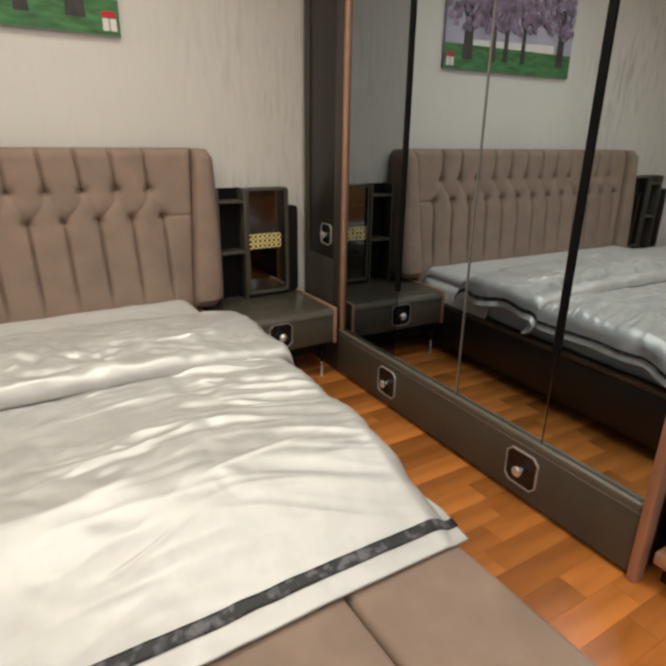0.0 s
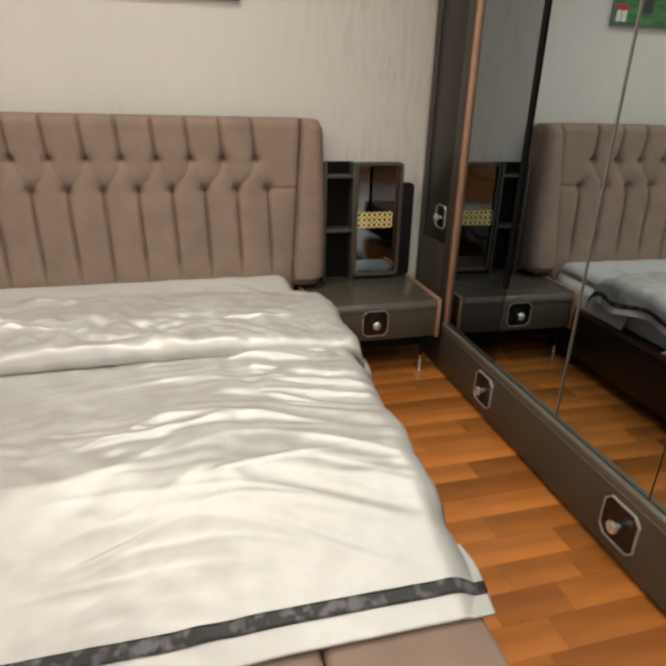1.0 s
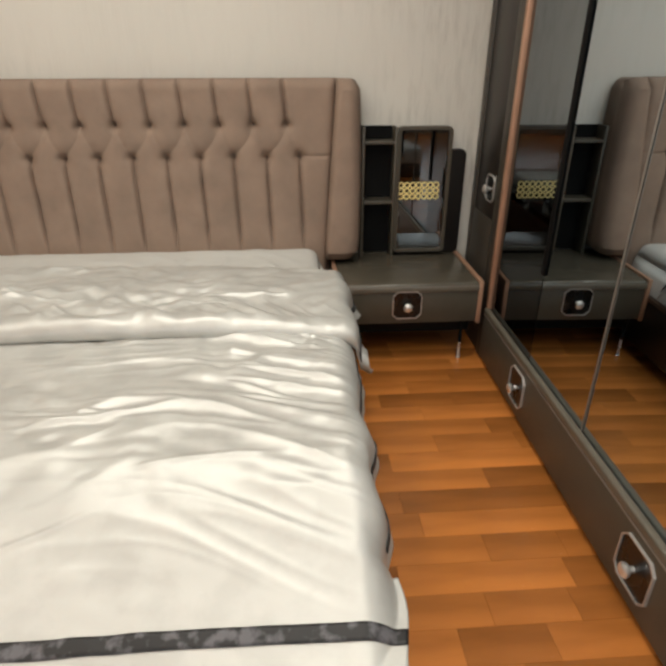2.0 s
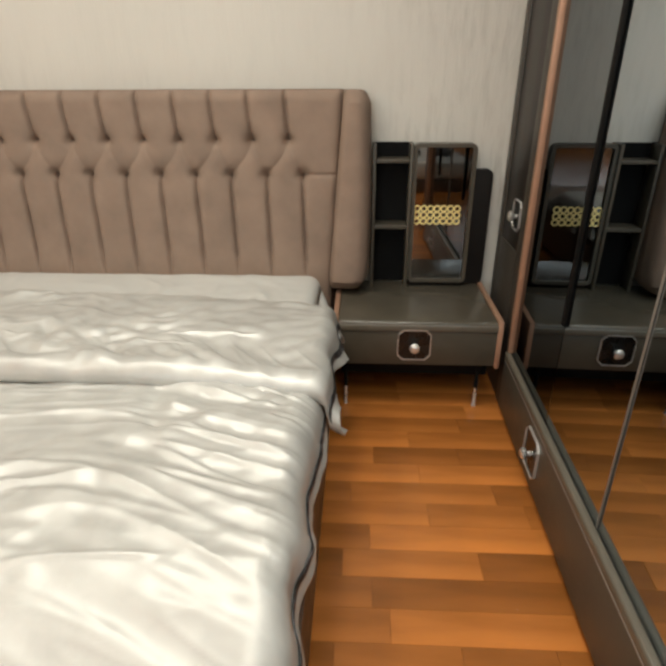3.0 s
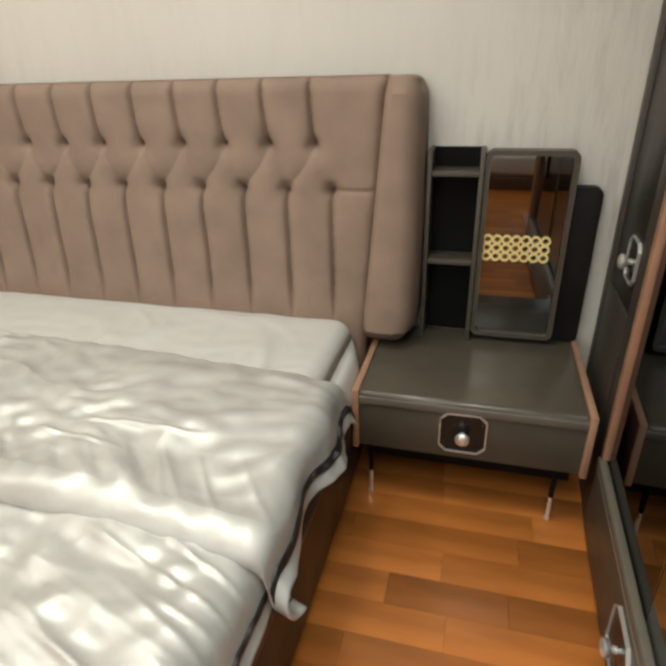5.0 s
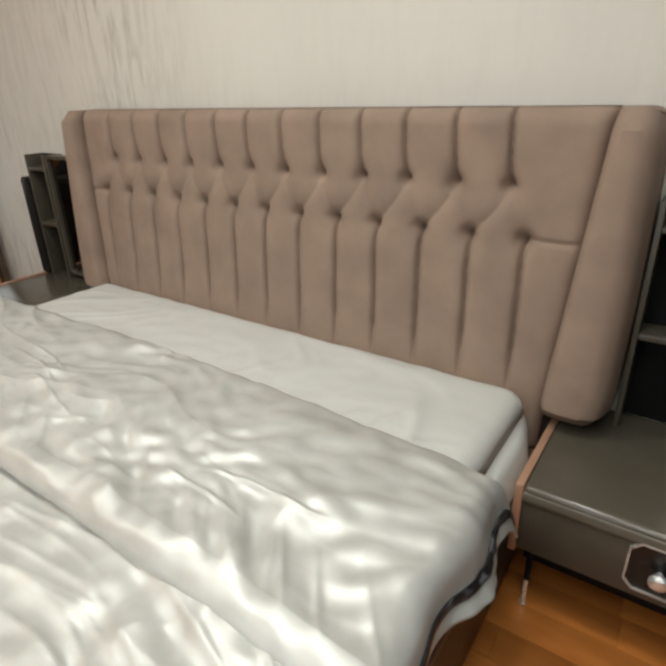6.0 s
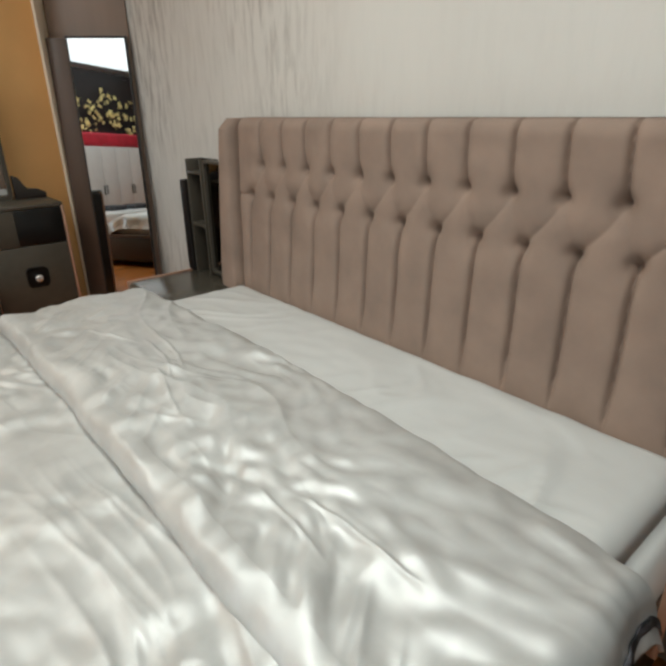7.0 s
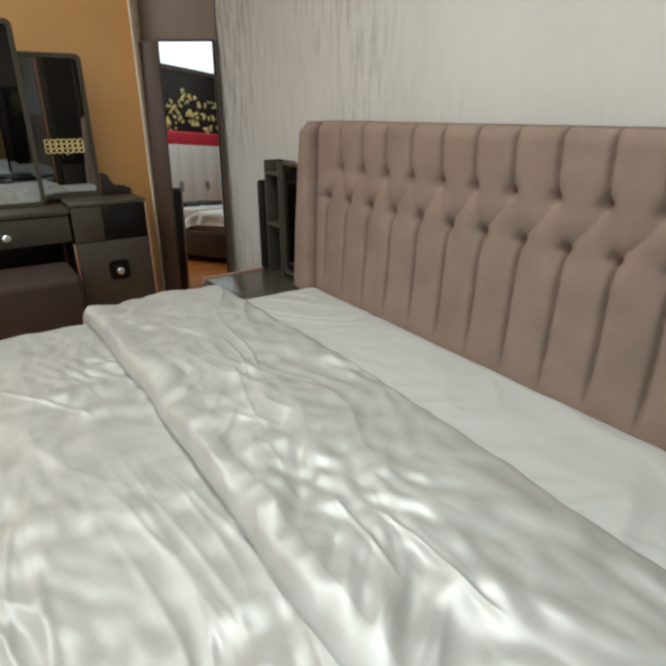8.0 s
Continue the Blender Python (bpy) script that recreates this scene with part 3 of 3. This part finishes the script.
UPPER_CREASES = ((-0.62, 1.98, -0.22, 1.90), (-0.55, 1.93, -0.18, 1.85), (-0.30, 1.84, -0.02, 1.79), (0.34, 1.83, 0.66, 1.86), (0.28, 1.79, 0.52, 1.77), (-0.75, 1.80, -0.52, 1.90))
LOWER_CREASES = ((-0.7, 1.30, -0.35, 1.52), (-0.45, 1.12, -0.1, 1.05), (-0.62, 0.95, -0.3, 1.0), (0.05, 0.92, 0.3, 0.99), (0.30, 1.08, 0.62, 1.12), (-0.05, 1.30, 0.3, 1.26))


def duvet():
    t = thing("duvet", pose(0, 0, 0), "ivory satin duvet with a black banded hem, turned down", "duvet")
    y0, y1 = 0.722, 1.66

    def lower(u, v):
        y = y0 + v * (y1 - y0)
        far = smooth(0.70, 1.0, y)
        end = 0.836 + 0.088 * far
        x = -1.23 + u * (end + 1.23)
        top = 0.495 - 0.15 * (1 - 0.35 * smooth(0.67, 1.10, y) - 0.65 * min(1, max(0, (y - 0.68) / 0.43)))
        px, pz, hang = drape(x, top, -1.06, 0.768, 0.062, radians(16 + 20 * noise.noise(Vector((y * 9, 0, 5)))))
        near = smooth(-0.6, 0.7, x)
        k = folds(x, y, 3.0, 0.5 + 1.1 * smooth(0.95, 1.35, y) + 0.25 * near * smooth(0.92, 1.35, y))
        # long taut folds that run across to the side edge
        sway = noise.noise(Vector((x * 1.2, y * 1.6, 60)))
        bend = y + 0.16 * smooth(0.35, 0.95, x) - 0.05 * smooth(-0.2, 0.4, x)
        pull = ridge(x * 0.8 + 0.5 * sway, bend * 10 + 0.9 * sway, 61) + 0.6 * ridge(x * 1.4, bend * 17 + 1.2 * sway, 63)
        pull += 0.7 * noise.noise(Vector((x * 1.2, bend * 19 + 0.8 * sway, 66)))
        pull *= 0.35 + 0.65 * soft(0.5 + 1.6 * noise.noise(Vector((x * 2.2, y * 3.4, 68))))
        edge = k
        k += (0.004 + 0.0075 * smooth(0.9, 1.25, y)) * pull * smooth(-0.25, 0.45, x) * smooth(0.75, 0.95, y)
        for c in LOWER_CREASES:
            k += 0.0035 * line_crease(x, y, *c, 0.006)
        pz += k * (1 - 0.8 * hang)
        px += hang * far * (0.010 * math.sin(y * 21 + 2 * math.sin(y * 6)) + 0.7 * edge) * (1 if x > 0 else -1)
        if y < 0.9:
            pz = max(pz, 0.354)
            px = x + (px - x) * far
        return (px, y + 0.008 * noise.noise(Vector((x * 3, 1, 1))), pz)
    verts, faces = grid(lower, 400, 220)
    sheet_part("lower_layer", verts, faces, SATIN, t, thick=0.008)

    def strip(name, fn, nu, nv):
        vv, ff = grid(fn, nu, nv)
        sheet_part(name, vv, ff, BAND, t, "black patterned band", thick=0.003)

    def foot_band(u, v):
        p = Vector(lower(u, 0.046 + v * 0.029))
        return (p.x, p.y, p.z + 0.0035)
    strip("foot_band", foot_band, 260, 5)

    def side_band(u, v):
        p = Vector(lower(0.980 + 0.006 * u, 0.24 + 0.76 * v))
        return (p.x + 0.004, p.y, p.z + 0.002)
    strip("side_band", side_band, 4, 180)

    def upper(u, v):
        y = 1.615 + v * 0.585
        slant = 0.02 * math.sin(u * 3)
        x = -1.22 + u * 2.178
        x -= 0.015 * smooth(0.9, 1.0, u) * (1 - smooth(0.05, 0.3, v))
        x += 0.018 * (u > 0.9) * ((u - 0.9) / 0.1) * math.cos(v * 9)
        if v < 0.11:
            # the thick roll of the fold
            a = (v / 0.11) * math.pi * 0.9
            fat = 1 + 0.12 * noise.noise(Vector((x * 5, 0.3, 31)))
            y = 1.672 - 0.046 * math.sin(a)
            base = 0.482 + 0.039 * fat * (1 - math.cos(a))
        else:
            base = 0.546 + 0.014 * math.exp(-(v - 0.11) / 0.08) + 0.016 * math.sin(math.pi * (v - 0.11) / 0.89)
            if v > 0.88:
                base -= 0.06 * ((v - 0.88) / 0.12) ** 2
        base -= 0.028 * smooth(0.3, 0.85, x)
        px, pz, hang = drape(x, base, -1.06, 0.805, 0.05, radians(15 + 16 * math.cos(v * 11) + 22 * (1 - smooth(0.04, 0.2, v))))
        k = folds(x, y, 11.0, 2.0) * smooth(0.0, 0.15, v)
        for c in UPPER_CREASES:
            k += 0.004 * line_crease(x, y, *c, 0.005)
        lean = 3.5 * (y - 1.66) + 0.25 * noise.noise(Vector((x * 3, 0.5, 23)))
        gather = noise.noise(Vector((x * 15 + 15 * 0.3 * lean, y * 2.0, 20.0))) + 0.5 * ridge(x * 11 + 3 * lean, y * 2.2, 22.0)
        length = 0.14 + 0.10 * noise.noise(Vector((x * 4, 2.0, 24)))
        pz += (k + 0.010 * gather * smooth(0.07, 0.17, v) * math.exp(-max(0, (v - 0.16) / length) ** 2)) * (1 - 0.8 * hang)
        px += hang * (0.010 * math.sin(y * 23) + k) * (1 if x > 0 else -1)
        return (px, y + slant + 0.010 * noise.noise(Vector((x * 4, 3, 1))), pz)
    verts, faces = grid(upper, 420, 180)
    sheet_part("turned_layer", verts, faces, SATIN, t, thick=0.008)

    def upper_band(u, v):
        p = Vector(upper(0.977 + 0.009 * u, v))
        return (p.x + 0.004, p.y, p.z + 0.003)
    strip("side_band", upper_band, 4, 150)


duvet()


# ---- picture on the wall ----
def picture():
    x0, x1, z0, z1 = -0.47, 0.616, 1.633, 2.35
    t = thing("wall_picture", pose(0, NORTH, 0), "unframed canvas print of blossoming park trees", "picture")
    part("canvas", rbox(x0, x1, -0.022, -0.002, z0, z1, 0.002), SKY_PRINT, t)
    part("lawn", rbox(x0 + 0.001, x1 - 0.001, -0.0232, -0.0224, z0 + 0.001, z0 + 0.14, 0), GREEN, t, "green lawn", smooth=False)
    for i, (x, w, h) in enumerate(((-0.36, 0.035, 0.4), (-0.02, 0.02, 0.3), (0.13, 0.022, 0.3), (0.24, 0.028, 0.3), (0.44, 0.04, 0.4))):
        part("tree_trunk", prism([(x - w, z0 + 0.06), (x + w, z0 + 0.06), (x + w * 0.6, z0 + h), (x - w * 0.6, z0 + h)], -0.0244, -0.0236), BARK, t, smooth=False)
        rng = random.Random(i)
        bm = bmesh.new()
        for k in range(210):
            a, d = rng.random() * 6.283, 0.22 * math.sqrt(rng.random())
            cx, cz, r = x + d * math.cos(a), z0 + 0.42 + 0.9 * d * math.sin(a), rng.uniform(0.006, 0.024)
            yy = -0.0252 - 0.00002 * k
            ring_ = [bm.verts.new((min(x1 - 0.004, max(x0 + 0.004, cx + r * rng.uniform(0.7, 1.2) * math.cos(q))), yy, min(z1 - 0.004, cz + r * rng.uniform(0.7, 1.2) * math.sin(q)))) for q in np.linspace(0, 5.5, 9)]
            bm.faces.new(ring_)
        tagged(part("blossom", bm, BLOSSOM, t, smooth=False), kind="stuff")
        for side in (-1, 1):
            part("branch", prism([(x - w * 0.3, z0 + 0.24), (x + w * 0.3, z0 + 0.24), (x + side * 0.09 + 0.006, z0 + 0.40), (x + side * 0.09 - 0.006, z0 + 0.40)], -0.0248, -0.0246), BARK, t, smooth=False)
    part("bright_gap", prism([(-0.30, z0 + 0.10), (0.40, z0 + 0.10), (0.40, z0 + 0.17), (-0.30, z0 + 0.19)], -0.0229, -0.0226), WHITE, t, smooth=False)
    part("tag_roof", prism([(0.54, z0 + 0.07), (0.604, z0 + 0.07), (0.598, z0 + 0.092), (0.546, z0 + 0.092)], -0.026, -0.0252), RED, t, smooth=False)
    part("tag_tile", prism([(0.544, z0 + 0.018), (0.570, z0 + 0.018), (0.570, z0 + 0.066), (0.544, z0 + 0.066)], -0.026, -0.0252), WHITE, t, smooth=False)
    part("tag_tile", prism([(0.575, z0 + 0.018), (0.601, z0 + 0.018), (0.601, z0 + 0.066), (0.575, z0 + 0.066)], -0.026, -0.0252), WHITE, t, smooth=False)


picture()


# ---- corner column with mirror ----
def corner_mirror():
    # local x runs along the panel from the west wall to the north wall, front faces -y
    ang = math.degrees(math.atan2(2.79 - 2.43, 0.28))
    t = thing("corner_panel", pose(-2.69, 2.43, 0, 0, 0, ang), "brown corner panel with a tall clear mirror", "mirror panel")
    W = math.hypot(0.28, 0.36)
    part("panel", rbox(0.012, W, 0.0, 0.02, 0.0, TOP - 0.005, 0.002), PANEL, t)
    part("edge_trim", rbox(-0.010, 0.006, -0.112, 0.02, 0.0, TOP - 0.005, 0.003), PALE, t, "pale gold edge trim")
    lean = 4.0  # the mirror stands turned a little out of the panel, about its wall side
    m = thing("standing_mirror", pose(-2.69, 2.43, 0, 0, 0, ang) @ pose(W, -0.092, 0.02, -3, 0, lean) @ pose(-W, 0, 0), "tall clear mirror leaning against the corner panel", "mirror")
    part("stile", rbox(0.012, 0.119, -0.016, 0.004, 0.0, 1.575, 0.003), BROWN, m, "wide brown stile")
    part("frame", ring_plate([(0.119, 0.0), (W - 0.004, 0.0), (W - 0.004, 1.585), (0.119, 1.585)], [(0.124, 0.01), (W - 0.016, 0.01), (W - 0.016, 1.575), (0.124, 1.575)], -0.018, 0.004), DARK, m, smooth=False)
    part("mirror_glass", rbox(0.124, W - 0.016, -0.01, 0.003, 0.01, 1.575, 0), MIRROR, m, "clear mirror glass", smooth=False)


corner_mirror()


# ---- dresser ----
def dresser():
    # local front faces -y, world +x; local x runs towards the north wall
    t = thing("dresser", pose(WEST, 2.22, 0, 0, 0, 90), "grey leatherette dresser with drawers and copper trim", "dresser")
    D = 0.45
    part("pedestal", rbox(-0.405, -0.012, -D + 0.02, -0.005, 0.03, 0.735, 0.003), DARK, t)
    part("pedestal_top", rbox(-0.41, 0.0, -D, -0.005, 0.735, 0.757, 0.006), LEATHER, t)
    part("upper_front", rbox(-0.405, -0.25, -D, -D + 0.02, 0.545, 0.733, 0.003), LEATHER, t)
    part("glass_front", rbox(-0.25, -0.014, -D + 0.002, -D + 0.02, 0.545, 0.733, 0.003), BLACK, t, "black glass front")
    dr = part("drawer", rbox(-0.405, -0.014, -D, -D + 0.02, 0.16, 0.54, 0.004), LEATHER, t)
    handle(dr, -0.2, -D, 0.37, 0.11, BLACK)
    part("side_panel", rbox(-0.012, 0.0, -D + 0.012, -0.005, 0.03, 0.733, 0.002), DARK, t)
    part("side_trim", rbox(-0.012, 0.003, -D - 0.004, -D + 0.01, 0.03, 0.74, 0.003), COPPER, t, "copper side trim")
    part("side_trim", rbox(-0.418, -0.408, -D - 0.004, -D + 0.03, 0.03, 0.54, 0.002), COPPER, t, "copper side trim")
    part("tabletop", rbox(-1.5, -0.412, -D - 0.01, -0.005, 0.705, 0.735, 0.006), LEATHER, t)
    dc = part("drawer", rbox(-1.5, -0.42, -D, -D + 0.02, 0.56, 0.70, 0.004), LEATHER, t)
    part("knob", moved(lathe([(0.008, 0), (0.008, 0.012), (0.018, 0.018), (0.02, 0.025), (0.012, 0.033)], 18, "-Y"), -0.725, -D, 0.615), CHROME, dc, "round chrome knob")
    part("drawer_box", rbox(-1.5, -0.42, -D + 0.02, -0.005, 0.57, 0.70, 0.003), DARK, t)
    part("back_panel", rbox(-1.5, -0.42, -0.03, -0.005, 0.0, 0.57, 0.002), DARK, t)
    part("pedestal", rbox(-1.92, -1.502, -D + 0.0, -0.005, 0.03, 0.735, 0.003), LEATHER, t)
    for x in (-0.38, -0.04, -1.88, -1.53):
        for y in (-D + 0.05, -0.06):
            part("foot", moved(lathe([(0.012, 0), (0.012, 0.03)], 12), x, y, 0), CHROME, t)


dresser()


def dresser_mirror(name, m, w, h, lat, label):
    t = thing(name, m, label, "mirror", "mirrors on the dresser")
    part("frame", ring_plate(round_rect(0, w, 0, h, 0.03), round_rect(0.022, w - 0.022, 0.022, h - 0.022, 0.018), -0.035, 0.0), LEATHER, t, smooth=False)
    part("glass", prism(round_rect(0.014, w - 0.014, 0.014, h - 0.014, 0.02), -0.022, -0.004), DUSK, t, "dark mirror glass", smooth=False)
    if lat:
        lattice(t, 0.085, w - 0.055, 0.245, 0.315, -0.026)
    return t


dresser_mirror("side_mirror", pose(WEST + 0.16, 1.70, 0.757, 0, 0, 90), 0.34, 0.745, True, "dark side mirror with a lattice ornament on the dresser")
dresser_mirror("centre_mirror", pose(WEST + 0.24, 1.02, 0.737, 0, 0, 90), 0.71, 0.9, False, "large dark centre mirror standing on the dresser")
ob = part("scroll_board", prism([(0, 0), (0.16, 0), (0.16, 0.03), (0.12, 0.05), (0.07, 0.055), (0.05, 0.08), (0.03, 0.12), (0.0, 0.13)], -0.04, 0.0, 0.004), DARK)
ob.matrix_world = pose(WEST + 0.16, 2.05, 0.757, 0, 0, 90)
tagged(ob, "low dark curved board beside the dresser mirror", "ornament")


def stool():
    t = thing("stool", pose(-2.12, 1.52, 0), "brown upholstered stool under the dresser", "stool")
    part("seat", rbox(-0.2, 0.2, -0.25, 0.25, 0.14, 0.45, 0.04, 4), mat("brown_cloth", (0.05, 0.03, 0.021), 0.8, vary=0.15, bump=0.2, bump_scale=200), t)
    for x in (-0.15, 0.15):
        for y in (-0.2, 0.2):
            part("leg", moved(lathe([(0.012, 0), (0.014, 0.142)], 12), x, y, 0), CHROME, t)


stool()


# ---- showroom behind the walk ----
slab("backdrop_panel", 0.9, 5.7, -3.72, -3.62, 0, 2.78, DARKWALL, "dark display panel of the showroom", "wall")


def white_cabinet():
    t = thing("white_wardrobe", pose(2.7, -3.1, 0, 0, 0, 180), "low white lacquered cabinet with eight narrow doors", "cabinet")
    part("body", rbox(-1.33, 1.33, 0.02, 0.5, 0.0, 1.4, 0.005), WHITE, t)
    for k in range(8):
        x = -1.32 + k * 0.33
        d = part("door", rbox(x + 0.004, x + 0.326, 0.0, 0.02, 0.08, 1.38, 0.004), WHITE, t)
        part("handle", rbox(x + (0.29 if k % 2 == 0 else 0.02), x + (0.305 if k % 2 == 0 else 0.035), -0.02, 0.0, 0.55, 0.72, 0.003), BLACK, d)


white_cabinet()
ob = part("red_bedspread", rbox(-1.3, 1.3, -0.2, 0.2, 0.0, 0.24, 0.05, 3), RED)
ob.matrix_world = pose(2.7, -3.35, 1.402)
tagged(ob, "folded red bedspread lying on the white cabinet", "bedspread")


def garland():
    t = thing("flower_garland", pose(2.8, -3.6, 1.70), "yellow flower garland on the dark panel", "garland")
    rng = random.Random(3)
    bm = bmesh.new()
    for k in range(240):
        x, z = rng.uniform(-1.7, 1.7), rng.uniform(0.0, 0.66)
        z += 0.12 * math.sin(x * 7)
        r = rng.uniform(0.03, 0.065)
        c = bm.verts.new((x, 0.05 + rng.uniform(0, 0.05), z))
        a0 = rng.random() * 6
        ringv = [bm.verts.new((x + r * (1 if q % 2 else 0.45) * math.cos(a0 + q * math.pi / 5), 0.04 + rng.uniform(0, 0.03), z + r * (1 if q % 2 else 0.45) * math.sin(a0 + q * math.pi / 5))) for q in range(10)]
        for q in range(10):
            bm.faces.new((c, ringv[q], ringv[(q + 1) % 10]))
    tagged(part("petals", bm, YELLOW, t, smooth=False), kind="stuff")


garland()


def display_bed():
    t = thing("display_bed", pose(1.25, -1.9, 0), "low display bed with a white and black spread", "bed")
    part("base", rbox(-0.6, 1.0, -0.9, 0.5, 0.0, 0.14, 0.02, 3), BROWN, t)
    part("spread", rbox(-0.61, 1.01, -0.91, 0.51, 0.142, 0.34, 0.04, 3), SHEET, t)
    for k in range(3):
        part("dark_pillow", rbox(-0.45 + k * 0.5, -0.1 + k * 0.5, -0.2, 0.1, 0.342, 0.42, 0.035, 3), BAND, t)


display_bed()


# ---- parquet staves ----
def parquet():
    rng = random.Random(5)
    W = 0.095
    shapes = {}

    def stave(length):
        if length not in shapes:
            bm = rbox(-length / 2 + 0.0003, length / 2 - 0.0003, -W / 2 + 0.0003, W / 2 - 0.0003, -0.012, 0.0, 0)
            me = bpy.data.meshes.new("stave")
            bm.to_mesh(me)
            bm.free()
            me.materials.append(PLANK)
            shapes[length] = me
        return shapes[length]
    rest_v, rest_f = [], []
    row, y = 0, SOUTH
    while y < NORTH - 0.001:
        x = WEST
        first = True
        while x < EAST - 0.01:
            length = rng.choice((0.22, 0.3, 0.38, 0.46, 0.55)) * (0.2 + 0.8 * rng.random() if first else 1)
            length, first = min(length, EAST - x), False
            cx, cy = x + length / 2, y + W / 2
            if 0.55 < cx < 1.75 and -0.55 < cy:
                ob = new("stave", stave(length))
                ob.parent = floor
                ob.location = (cx, cy, rng.uniform(-0.0004, 0.0))
            else:
                n = len(rest_v)
                a, b, c, d = x + 0.0008, x + length - 0.0008, y + 0.0008, y + W - 0.0008
                rest_v += [(a, c, -0.0015), (b, c, -0.0015), (b, d, -0.0015), (a, d, -0.0015)]
                rest_f.append((n, n + 1, n + 2, n + 3))
            x += length
        y += W
    me = bpy.data.meshes.new("staves")
    me.from_pydata(rest_v, [], rest_f)
    me.materials.append(PLANK)
    ob = new("staves", me)
    ob.parent = floor
    tagged(ob, kind="stuff")


parquet()
